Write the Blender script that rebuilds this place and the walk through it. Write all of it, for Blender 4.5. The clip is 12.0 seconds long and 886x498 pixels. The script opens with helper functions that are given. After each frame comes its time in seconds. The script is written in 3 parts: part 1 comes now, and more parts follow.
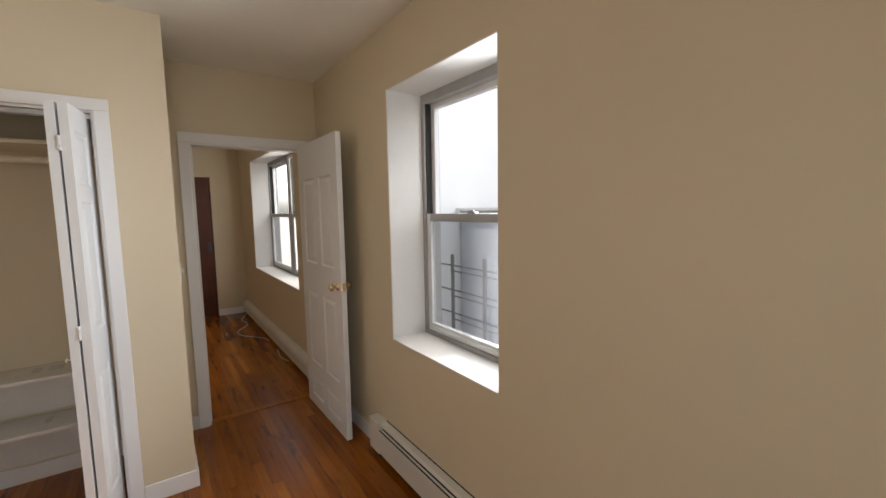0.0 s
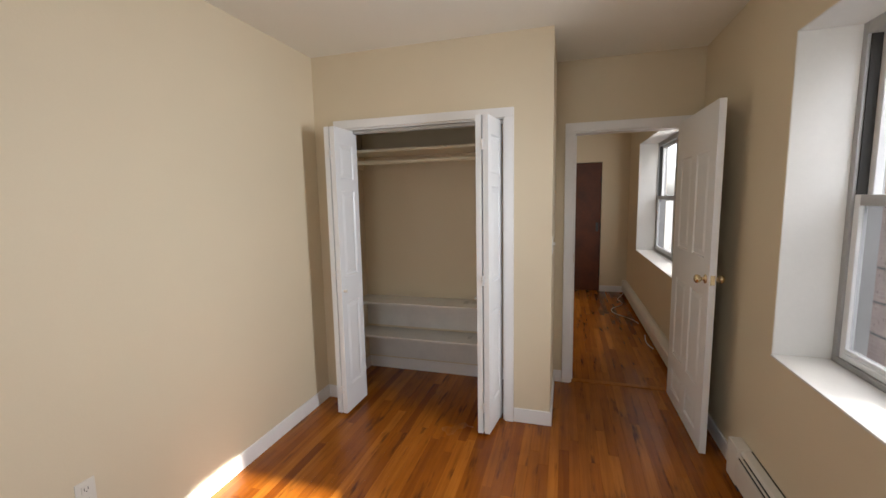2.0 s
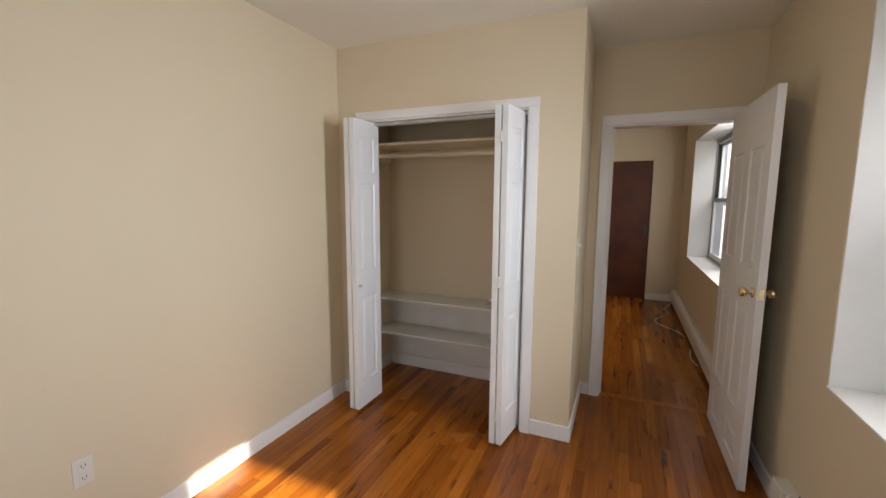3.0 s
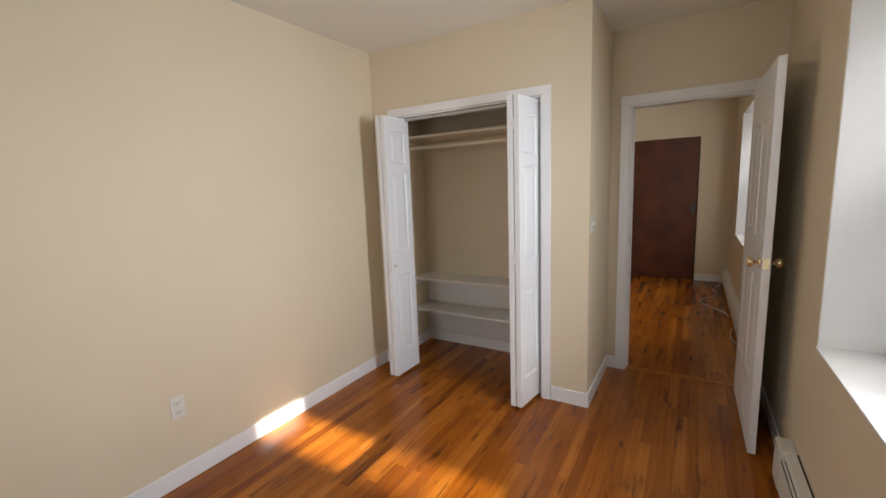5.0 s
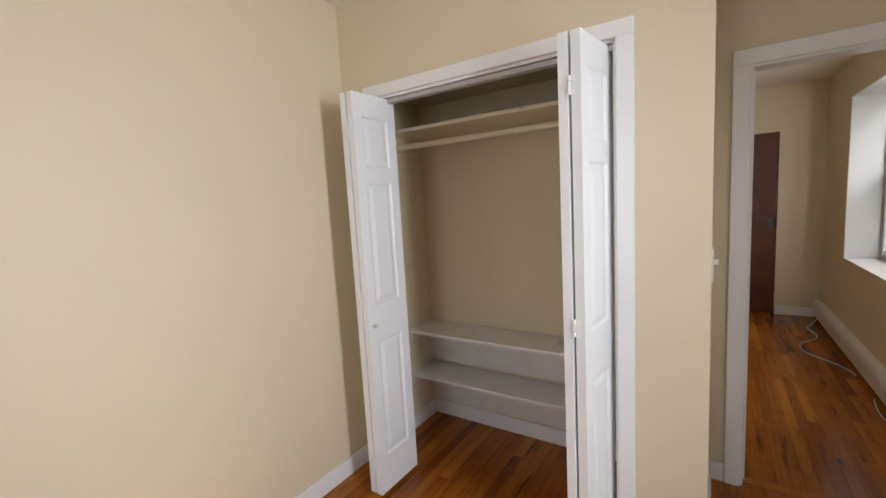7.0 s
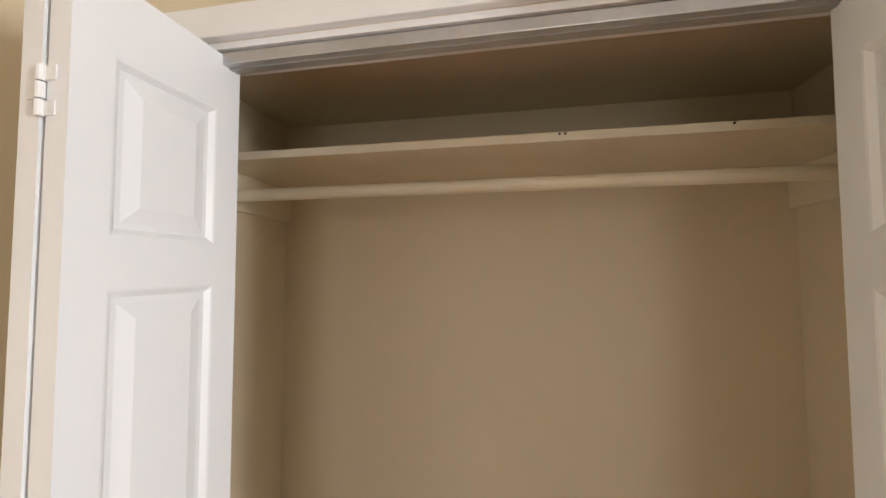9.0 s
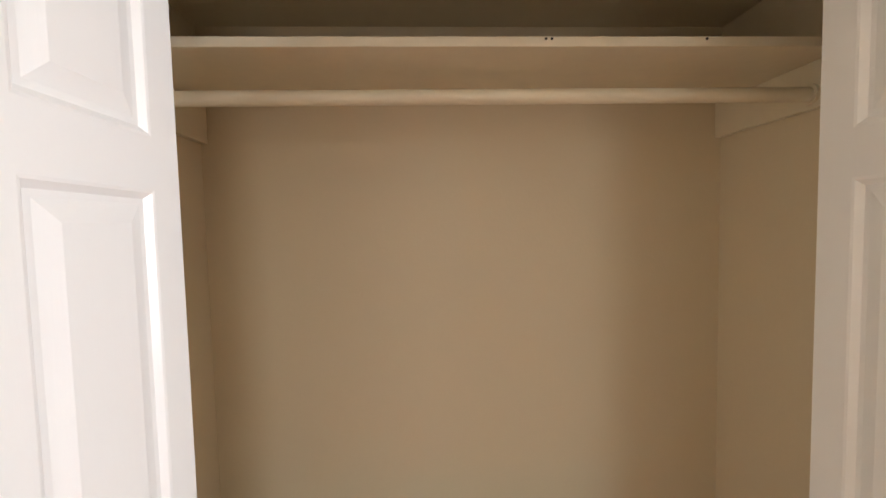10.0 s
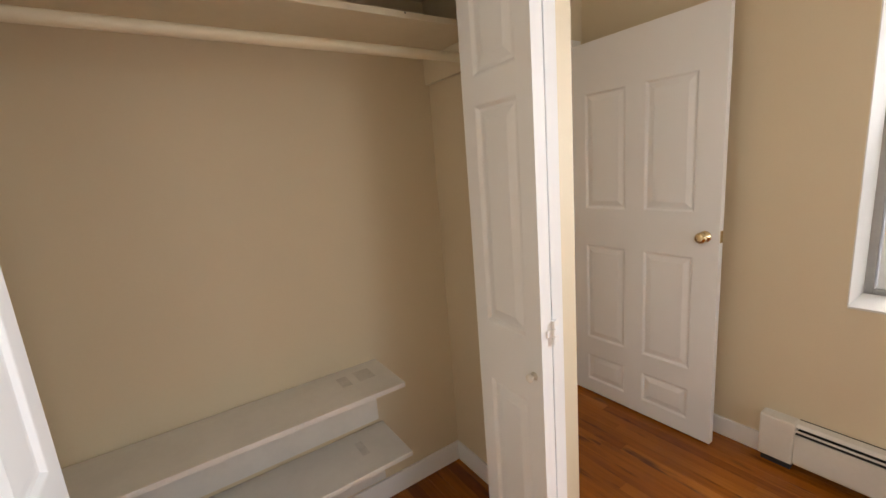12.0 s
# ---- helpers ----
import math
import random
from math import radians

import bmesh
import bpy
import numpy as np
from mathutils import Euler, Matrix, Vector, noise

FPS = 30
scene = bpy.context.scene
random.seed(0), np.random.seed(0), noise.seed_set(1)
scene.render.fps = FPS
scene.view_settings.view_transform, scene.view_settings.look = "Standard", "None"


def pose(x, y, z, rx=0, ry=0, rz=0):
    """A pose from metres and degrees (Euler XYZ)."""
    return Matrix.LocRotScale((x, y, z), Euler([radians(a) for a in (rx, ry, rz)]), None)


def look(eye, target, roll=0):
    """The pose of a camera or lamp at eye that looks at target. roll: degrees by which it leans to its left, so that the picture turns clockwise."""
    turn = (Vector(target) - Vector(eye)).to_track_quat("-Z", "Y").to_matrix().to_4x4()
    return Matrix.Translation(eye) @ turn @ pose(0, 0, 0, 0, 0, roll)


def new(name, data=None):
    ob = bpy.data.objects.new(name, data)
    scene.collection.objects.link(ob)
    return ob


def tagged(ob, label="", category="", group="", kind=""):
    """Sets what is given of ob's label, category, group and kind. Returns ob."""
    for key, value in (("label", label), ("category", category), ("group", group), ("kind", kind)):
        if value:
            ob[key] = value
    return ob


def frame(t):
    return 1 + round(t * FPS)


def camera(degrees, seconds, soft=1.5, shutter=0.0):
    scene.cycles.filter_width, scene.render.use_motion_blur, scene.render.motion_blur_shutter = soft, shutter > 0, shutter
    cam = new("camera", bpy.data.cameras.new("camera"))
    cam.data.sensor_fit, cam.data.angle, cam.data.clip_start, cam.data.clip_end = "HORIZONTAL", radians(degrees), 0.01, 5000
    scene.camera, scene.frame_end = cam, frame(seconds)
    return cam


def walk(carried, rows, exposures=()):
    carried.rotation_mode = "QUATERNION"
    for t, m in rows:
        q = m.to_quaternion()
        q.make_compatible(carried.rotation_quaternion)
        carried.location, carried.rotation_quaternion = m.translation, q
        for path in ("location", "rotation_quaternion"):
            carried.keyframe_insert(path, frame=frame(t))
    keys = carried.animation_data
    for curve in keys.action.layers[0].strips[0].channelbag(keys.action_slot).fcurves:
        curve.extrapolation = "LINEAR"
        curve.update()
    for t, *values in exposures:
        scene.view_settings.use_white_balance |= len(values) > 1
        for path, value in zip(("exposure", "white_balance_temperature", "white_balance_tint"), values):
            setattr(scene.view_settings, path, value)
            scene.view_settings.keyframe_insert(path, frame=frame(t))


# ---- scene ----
cam = camera(94.3, 12.0)
PATH = [
    (0, (1.604, -2.64, 1.559), (2.747, -1.011, 1.363), -1.0),
    (0.5, (1.709, -2.639, 1.556), (2.208, -0.714, 1.346), -0.4),
    (1, (1.732, -2.693, 1.551), (1.647, -0.707, 1.333), 0.5),
    (1.5, (1.748, -2.724, 1.554), (1.317, -0.784, 1.333), 0.6),
    (2, (1.794, -2.722, 1.545), (1.22, -0.821, 1.303), -1.1),
    (2.5, (1.852, -2.638, 1.532), (1.2, -0.762, 1.298), -0.9),
    (3, (1.945, -2.535, 1.525), (1.153, -0.716, 1.275), 0.3),
    (5, (2.257, -2.683, 1.504), (1.227, -0.995, 1.206), -2.2),
    (5.5, (2.209, -2.555, 1.488), (1.158, -0.878, 1.196), -2.8),
    (6, (2.116, -2.29, 1.505), (0.992, -0.656, 1.247), -2.4),
    (6.5, (1.939, -2.001, 1.502), (0.815, -0.363, 1.268), -3.0),
    (8.5, (0.995, -0.774, 1.558), (0.307, 1.103, 1.508), -0.7),
    (9, (0.844, -0.637, 1.645), (0.46, 1.323, 1.746), -0.1),
    (9.5, (0.71, -0.59, 1.638), (0.659, 1.408, 1.728), -1.1),
    (10, (0.665, -0.577, 1.564), (0.764, 1.418, 1.452), -1.3),
    (10.5, (0.653, -0.649, 1.473), (0.786, 1.329, 1.208), -1.6),
    (11, (0.664, -0.779, 1.467), (0.862, 1.175, 1.088), -1.7),
    (11.5, (0.599, -0.894, 1.468), (1.152, 0.984, 1.059), -3.1),
    (12, (0.546, -0.913, 1.465), (1.633, 0.721, 1.076), -4.7),
]
EXPOSURES = [(0.0, 2.7, 6500, 9), (0.5, 2.8, 6600, 9), (1.5, 2.8, 6450, 10), (6.5, 2.95, 6250, 10), (8.5, 3.3, 6400, 10), (9.0, 3.4, 6600, 10),
             (10.0, 3.6, 6800, 12), (11.0, 3.35, 6600, 12), (11.5, 3.38, 6550, 12), (12.0, 3.5, 6650, 11)]
walk(cam, [(t, look(eye, target, roll)) for t, eye, target, roll in PATH], EXPOSURES)

# ---- world, sun ----
SUN_EL = radians(34.0)
world = bpy.data.worlds.new("world")
scene.world = world
world.use_nodes = True
wn = world.node_tree.nodes
sky = wn.new("ShaderNodeTexSky")
sky.sky_type = "NISHITA"
sky.sun_disc = False
sky.sun_elevation = SUN_EL
sky.sun_rotation = radians(90)
sky.air_density, sky.dust_density, sky.ozone_density = 0.8, 4.0, 0.3
pale = wn.new("ShaderNodeHueSaturation")
pale.inputs["Saturation"].default_value = 0.35
world.node_tree.links.new(sky.outputs["Color"], pale.inputs["Color"])
world.node_tree.links.new(pale.outputs["Color"], wn["Background"].inputs["Color"])
wn["Background"].inputs["Strength"].default_value = 0.14
sun = new("sun", bpy.data.lights.new("sun", "SUN"))
sun.data.energy, sun.data.angle, sun.data.color = 2.6, radians(0.4), (1.0, 0.93, 0.82)
sun.matrix_world = look((20 * math.cos(SUN_EL), 0, 20 * math.sin(SUN_EL)), (0, 0, 0))

# fill lamp in an unseen window, added beside and behind the walker
side = new("unseen_side_fill", bpy.data.lights.new("unseen_side_fill", "AREA"))
side.data.shape, side.data.size, side.data.size_y = "RECTANGLE", 0.70, 1.36
side.data.energy, side.data.color = 0.5, (0.93, 0.96, 1.0)
side.matrix_world = look((2.94, -3.0, 1.506), (1.94, -2.8, 1.20))
# fill lamp in an unseen south window, added behind the walker
south_fill = new("unseen_south_fill", bpy.data.lights.new("unseen_south_fill", "AREA"))
south_fill.data.shape, south_fill.data.size, south_fill.data.size_y = "RECTANGLE", 0.74, 1.30
south_fill.data.energy, south_fill.data.color = 0.75, (0.95, 0.98, 1.0)
south_fill.matrix_world = look((1.25, -3.55, 1.50), (1.2, 0, 1.50))
# sky light in the opening of the first bedroom window
front = new("front_window_light", bpy.data.lights.new("front_window_light", "AREA"))
front.data.shape, front.data.size, front.data.size_y = "RECTANGLE", 0.24, 1.28
front.data.energy, front.data.color = 4.3, (0.92, 0.95, 1.0)
front.data.spread = radians(118)
front.matrix_world = look((3.135, -1.26, 1.506), (2.135, -1.27, 1.36))

# sky light in the opening of the next room's window
far = new("far_window_light", bpy.data.lights.new("far_window_light", "AREA"))
far.data.shape, far.data.size, far.data.size_y = "RECTANGLE", 0.5, 1.28
far.data.energy, far.data.color = 4.0, (1.0, 0.97, 0.92)
far.matrix_world = look((3.135, 1.74, 1.506), (2.3, 2.4, 1.506))

# ---- plan ----
H = 2.575                     # room ceiling
XR = 2.722                    # inner face of the window wall
YB = -3.45                    # wall behind the walker
CX0, CX1, CY1 = 0.04, 1.58, 0.646   # closet inside
CW = 1.705                    # corner of the closet block
OX0, OX1, OZ = 0.225, 1.403, 2.058   # closet opening
DY0, DY1 = 0.722, 0.84        # wall with the room door
DX0, DX1 = 1.84, 2.62         # room door opening
HY1 = 4.312                   # far wall of the next room
WZ0, WZ1 = 0.785, 2.228       # window openings
W0 = (-3.38, -2.62)           # unseen bedroom window added for light, behind the walker
W1 = (-1.43, -0.51)           # bedroom window
W2 = (1.41, 3.465)            # next room's window
WX = 2.95                     # inner face of the window frames
XO = 3.07                     # outer face of the window wall


# ---- materials ----
def material(name, color, rough=0.5, vary=0.06, scale=3.0, fine=60.0, bump=0.05, metal=0.0, tint=None, gloss_vary=0.08):
    m = bpy.data.materials.new(name)
    m.use_nodes = True
    n, l = m.node_tree.nodes, m.node_tree.links
    b = n["Principled BSDF"]
    geo = n.new("ShaderNodeNewGeometry")
    big, small = n.new("ShaderNodeTexNoise"), n.new("ShaderNodeTexNoise")
    big.inputs["Scale"].default_value, big.inputs["Detail"].default_value = scale, 4
    small.inputs["Scale"].default_value, small.inputs["Detail"].default_value = fine, 6
    for t in (big, small):
        l.new(geo.outputs["Position"], t.inputs["Vector"])
    add = n.new("ShaderNodeMath")
    add.operation = "MULTIPLY_ADD"
    add.inputs[1].default_value = 0.35
    l.new(small.outputs["Fac"], add.inputs[0])
    l.new(big.outputs["Fac"], add.inputs[2])
    ramp = n.new("ShaderNodeValToRGB")
    dark = [c * (1 - vary) for c in color]
    light = [min(1, c * (1 + vary)) for c in (tint or color)]
    ramp.color_ramp.elements[0].position, ramp.color_ramp.elements[1].position = 0.45, 0.95
    ramp.color_ramp.elements[0].color, ramp.color_ramp.elements[1].color = (*dark, 1), (*light, 1)
    l.new(add.outputs[0], ramp.inputs["Fac"])
    l.new(ramp.outputs["Color"], b.inputs["Base Color"])
    rr = n.new("ShaderNodeMapRange")
    rr.inputs["To Min"].default_value, rr.inputs["To Max"].default_value = max(0.02, rough - gloss_vary), min(1, rough + gloss_vary)
    l.new(big.outputs["Fac"], rr.inputs["Value"])
    l.new(rr.outputs["Result"], b.inputs["Roughness"])
    b.inputs["Metallic"].default_value = metal
    bp = n.new("ShaderNodeBump")
    bp.inputs["Strength"].default_value, bp.inputs["Distance"].default_value = bump, 0.004
    l.new(small.outputs["Fac"], bp.inputs["Height"])
    l.new(bp.outputs["Normal"], b.inputs["Normal"])
    return m


def plain_gloss(name, color, rough):
    """Even gloss paint with fine brush relief."""
    m = bpy.data.materials.new(name)
    m.use_nodes = True
    n, l = m.node_tree.nodes, m.node_tree.links
    b = n["Principled BSDF"]
    b.inputs["Base Color"].default_value, b.inputs["Roughness"].default_value = (*color, 1), rough
    co, mp, tx, bp = (n.new("ShaderNode" + k) for k in ("TexCoord", "Mapping", "TexNoise", "Bump"))
    mp.inputs["Scale"].default_value = (90, 90, 6)
    tx.inputs["Scale"].default_value, tx.inputs["Detail"].default_value = 1.0, 3
    bp.inputs["Strength"].default_value, bp.inputs["Distance"].default_value = 0.28, 0.001
    l.new(co.outputs["Object"], mp.inputs["Vector"])
    l.new(mp.outputs[0], tx.inputs["Vector"])
    l.new(tx.outputs["Fac"], bp.inputs["Height"])
    l.new(bp.outputs["Normal"], b.inputs["Normal"])
    return m


def wood_floor():
    m = bpy.data.materials.new("oak_floor")
    m.use_nodes = True
    n, l = m.node_tree.nodes, m.node_tree.links
    b = n["Principled BSDF"]
    geo, info = n.new("ShaderNodeNewGeometry"), n.new("ShaderNodeObjectInfo")
    shift = n.new("ShaderNodeVectorMath")
    shift.operation = "MULTIPLY_ADD"
    shift.inputs[1].default_value = (7.0, 13.0, 5.0)
    l.new(info.outputs["Random"], shift.inputs[0])
    l.new(geo.outputs["Position"], shift.inputs[2])

    def grain(sx, sy, detail, rough):
        mp = n.new("ShaderNodeMapping")
        mp.inputs["Scale"].default_value = (sx, sy, sx)
        l.new(shift.outputs[0], mp.inputs["Vector"])
        t = n.new("ShaderNodeTexNoise")
        t.inputs["Scale"].default_value, t.inputs["Detail"].default_value, t.inputs["Roughness"].default_value = 1.0, detail, rough
        l.new(mp.outputs[0], t.inputs["Vector"])
        return t.outputs["Fac"]

    def ramp(src, stops):
        r = n.new("ShaderNodeValToRGB")
        e = r.color_ramp.elements
        e[0].position, e[0].color = stops[0][0], (*stops[0][1], 1)
        e[1].position, e[1].color = stops[-1][0], (*stops[-1][1], 1)
        for p, c in stops[1:-1]:
            e.new(p).color = (*c, 1)
        l.new(src, r.inputs["Fac"])
        return r.outputs["Color"]

    def mix(kind, fac, a, c):
        x = n.new("ShaderNodeMix")
        x.data_type, x.blend_type = "RGBA", kind
        if isinstance(fac, float):
            x.inputs["Factor"].default_value = fac
        else:
            l.new(fac, x.inputs["Factor"])
        l.new(a, x.inputs["A"])
        if isinstance(c, tuple):
            x.inputs["B"].default_value = (*c, 1)
        else:
            l.new(c, x.inputs["B"])
        return x.outputs["Result"]

    plank = ramp(info.outputs["Random"], [(0.0, FLOOR_DARK), (0.25, FLOOR_MID), (0.7, FLOOR_MID2), (1.0, FLOOR_LIGHT)])
    streak = ramp(grain(45, 1.6, 6, 0.6), [(0.3, (0.74, 0.68, 0.60)), (0.6, (1.1, 1.08, 1.06))])
    col = mix("MULTIPLY", 0.8, plank, streak)
    fine = ramp(grain(220, 5, 4, 0.6), [(0.35, (0.85, 0.82, 0.77)), (0.6, (1.04, 1.04, 1.04))])
    col = mix("MULTIPLY", 0.6, col, fine)
    wear = n.new("ShaderNodeTexNoise")
    wear.inputs["Scale"].default_value, wear.inputs["Detail"].default_value = 1.3, 5
    l.new(geo.outputs["Position"], wear.inputs["Vector"])
    worn = ramp(wear.outputs["Fac"], [(0.35, (0.66, 0.60, 0.55)), (0.65, (1.15, 1.15, 1.12))])
    col = mix("MULTIPLY", 0.7, col, worn)
    spots = ramp(grain(19, 2.4, 4, 0.6), [(0.575, (0, 0, 0)), (0.70, (0.78, 0.78, 0.78))])
    col = mix("MIX", spots, col, (0.035, 0.009, 0.003))
    l.new(col, b.inputs["Base Color"])
    rr = n.new("ShaderNodeMapRange")
    rr.inputs["To Min"].default_value, rr.inputs["To Max"].default_value = 0.16, 0.32
    l.new(wear.outputs["Fac"], rr.inputs["Value"])
    l.new(rr.outputs["Result"], b.inputs["Roughness"])
    bp = n.new("ShaderNodeBump")
    b.inputs["Specular IOR Level"].default_value = 0.38
    bp.inputs["Strength"].default_value, bp.inputs["Distance"].default_value = 0.12, 0.002
    l.new(grain(160, 4, 4, 0.6), bp.inputs["Height"])
    l.new(bp.outputs["Normal"], b.inputs["Normal"])
    return m


def glass(name, haze=0.0, haze_color=(0.8, 0.8, 0.8), tint=1.0):
    m = bpy.data.materials.new(name)
    m.use_nodes = True
    n, l = m.node_tree.nodes, m.node_tree.links
    n.remove(n["Principled BSDF"])
    tr, gl, mx, fr = (n.new("ShaderNode" + k) for k in ("BsdfTransparent", "BsdfGlossy", "MixShader", "Value"))
    gl.inputs["Roughness"].default_value = 0.02
    tr.inputs["Color"].default_value = (tint, tint, tint, 1)
    fr.outputs[0].default_value = 0.04
    l.new(fr.outputs[0], mx.inputs[0])
    l.new(tr.outputs[0], mx.inputs[1])
    l.new(gl.outputs[0], mx.inputs[2])
    out = mx
    if haze:
        tl, mh = n.new("ShaderNodeBsdfTranslucent"), n.new("ShaderNodeMixShader")
        tl.inputs["Color"].default_value = (*haze_color, 1)
        mh.inputs[0].default_value = haze
        l.new(mx.outputs[0], mh.inputs[1])
        l.new(tl.outputs[0], mh.inputs[2])
        out = mh
    l.new(out.outputs[0], n["Material Output"].inputs["Surface"])
    return m


FLOOR_DARK, FLOOR_MID, FLOOR_MID2, FLOOR_LIGHT = (0.20, 0.052, 0.004), (0.29, 0.086, 0.006), (0.33, 0.105, 0.009), (0.43, 0.152, 0.018)
PAINT = material("wall_paint", (0.70, 0.602, 0.436), 0.6, 0.02, 1.6, 90, 0.10)
CEIL = material("ceiling_paint", (0.85, 0.815, 0.73), 0.75, 0.03, 1.2, 70, 0.08)
TRIM = material("white_trim", (0.83, 0.82, 0.81), 0.32, 0.012, 4, 50, 0.05)
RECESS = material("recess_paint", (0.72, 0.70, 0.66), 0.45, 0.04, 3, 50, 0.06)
DOORW = plain_gloss("white_door_paint", (0.84, 0.85, 0.86), 0.3)
SHELFW = material("shelf_paint", (0.74, 0.66, 0.50), 0.42, 0.05, 5, 45, 0.10)
SHELFL = material("lower_shelf_paint", (0.76, 0.74, 0.70), 0.45, 0.06, 6, 45, 0.10)
VINYL = material("white_vinyl", (0.74, 0.74, 0.74), 0.4, 0.05, 6, 60, 0.03)
ALU = material("grey_aluminium", (0.36, 0.35, 0.34), 0.45, 0.08, 8, 90, 0.05)
HEAT = material("heater_enamel", (0.72, 0.69, 0.63), 0.4, 0.05, 5, 60, 0.04)
DARK = material("dark_slot", (0.03, 0.028, 0.025), 0.7, 0.2, 8, 80, 0.05)
BRASS = material("polished_brass", (0.72, 0.57, 0.34), 0.2, 0.1, 20, 120, 0.02, metal=1.0)
STEEL = material("steel_track", (0.52, 0.52, 0.53), 0.38, 0.12, 12, 120, 0.05, metal=0.8)
PLATE = material("plastic_plate", (0.72, 0.69, 0.62), 0.35, 0.03, 10, 80, 0.02)
MAHOG = material("dark_wood_door", (0.080, 0.019, 0.005), 0.55, 0.25, 4, 60, 0.08, tint=(0.11, 0.026, 0.006))
CABLE = material("white_cable", (0.70, 0.68, 0.64), 0.5, 0.05, 20, 90, 0.02)
SMUDGE = material("grey_residue", (0.64, 0.62, 0.59), 0.7, 0.12, 30, 120, 0.05)
IRON = material("guard_iron", (0.06, 0.06, 0.065), 0.55, 0.25, 20, 120, 0.1)
# brick red is paled here to carry the glare of the window
BRICK = material("glare_paled_brick", (0.31, 0.215, 0.18), 0.85, 0.3, 2.5, 20, 0.3, tint=(0.36, 0.265, 0.225))
MORTAR = material("mortar", (0.42, 0.39, 0.35), 0.9, 0.15, 5, 50, 0.3)
BAND = material("pale_grey_band", (0.50, 0.47, 0.45), 0.85, 0.15, 2, 30, 0.2)
STUCCO = material("white_stucco", (0.78, 0.77, 0.74), 0.85, 0.06, 1, 30, 0.2)
CEMENT = material("grey_cement", (0.33, 0.34, 0.36), 0.85, 0.2, 1, 25, 0.2)
FARPANE = material("far_pane", (0.10, 0.11, 0.13), 0.15, 0.2, 3, 40, 0.02)
PALEPANE = material("pale_grey_pane", (0.42, 0.43, 0.45), 0.25, 0.15, 2, 30, 0.02)
YARD = material("yard_concrete", (0.28, 0.27, 0.26), 0.9, 0.2, 0.6, 15, 0.2)
OAK = wood_floor()
PANE = glass("window_glass")
SCREEN = glass("dusty_glass_with_screen", 0.02, (0.75, 0.76, 0.80), 0.72)


# ---- mesh helpers ----
def box(bm, x0, x1, y0, y1, z0, z1, bevel=0.0):
    vs = [bm.verts.new((x, y, z)) for x in (x0, x1) for y in (y0, y1) for z in (z0, z1)]
    fs = [bm.faces.new([vs[i] for i in q]) for q in ((0, 1, 3, 2), (4, 6, 7, 5), (0, 4, 5, 1), (2, 3, 7, 6), (0, 2, 6, 4), (1, 5, 7, 3))]
    if bevel:
        es = list({e for f in fs for e in f.edges})
        bmesh.ops.bevel(bm, geom=es, offset=bevel, segments=2, affect="EDGES", profile=0.6)
    return bm


def boxes(*rows, bevel=0.0):
    bm = bmesh.new()
    for r in rows:
        box(bm, *r, bevel=bevel)
    return bm


def tube(bm, a, b, r, seg=16, r2=None):
    a, b = Vector(a), Vector(b)
    m = Matrix.Translation((a + b) / 2) @ (b - a).to_track_quat("Z", "Y").to_matrix().to_4x4()
    bmesh.ops.create_cone(bm, cap_ends=True, segments=seg, radius1=r, radius2=r if r2 is None else r2, depth=(b - a).length, matrix=m)
    return bm


def lathe(bm, profile, seg=20, m=Matrix()):
    """Turns (radius, height) rows about z."""
    rings = [[bm.verts.new(m @ Vector((r * math.cos(2 * math.pi * i / seg), r * math.sin(2 * math.pi * i / seg), h))) for i in range(seg)] for r, h in profile]
    for p, q in zip(rings, rings[1:]):
        for i in range(seg):
            bm.faces.new((p[i], p[(i + 1) % seg], q[(i + 1) % seg], q[i]))
    bm.faces.new(rings[0][::-1])
    bm.faces.new(rings[-1])
    return bm


def part(name, bm, mat, parent=None, label="", smooth=False):
    bmesh.ops.recalc_face_normals(bm, faces=bm.faces)
    me = bpy.data.meshes.new(name)
    bm.to_mesh(me)
    bm.free()
    me.materials.append(mat)
    if smooth:
        for p in me.polygons:
            p.use_smooth = True
    ob = new(name, me)
    if parent is not None:
        ob.parent = parent
    if label:
        tagged(ob, label)
    return ob


def thing(name, label, category, m=None, group="", kind=""):
    ob = new(name)
    if m is not None:
        ob.matrix_world = m
    return tagged(ob, label, category, group, kind)


def structure(name, bm, mat, label, category):
    return tagged(part(name, bm, mat), label, category, kind="structure")


# ---- large structure ----
structure("wall_west", boxes((-0.14, 0, YB, 0, 0, H)), PAINT, "smooth beige painted bedroom wall with white baseboard", "wall")
W4 = (0.85, 1.65)             # unseen window added for light, behind the walker
structure("wall_south", boxes((-0.14, W4[0], YB - 0.12, YB, 0, H), (W4[1], XO, YB - 0.12, YB, 0, H), (W4[0], W4[1], YB - 0.12, YB, 0, WZ0),
                              (W4[0], W4[1], YB - 0.12, YB, WZ1, H)), PAINT, "beige painted bedroom wall with an unseen window added for light", "wall")


def window_wall(y0, y1, openings):
    rows, y = [], y0
    for a, b in openings:
        rows += [(XR, XO, y, a, 0, H), (XR, XO, a, b, 0, WZ0), (XR, XO, a, b, WZ1, H)]
        y = b
    return boxes(*rows, (XR, XO, y, y1, 0, H))


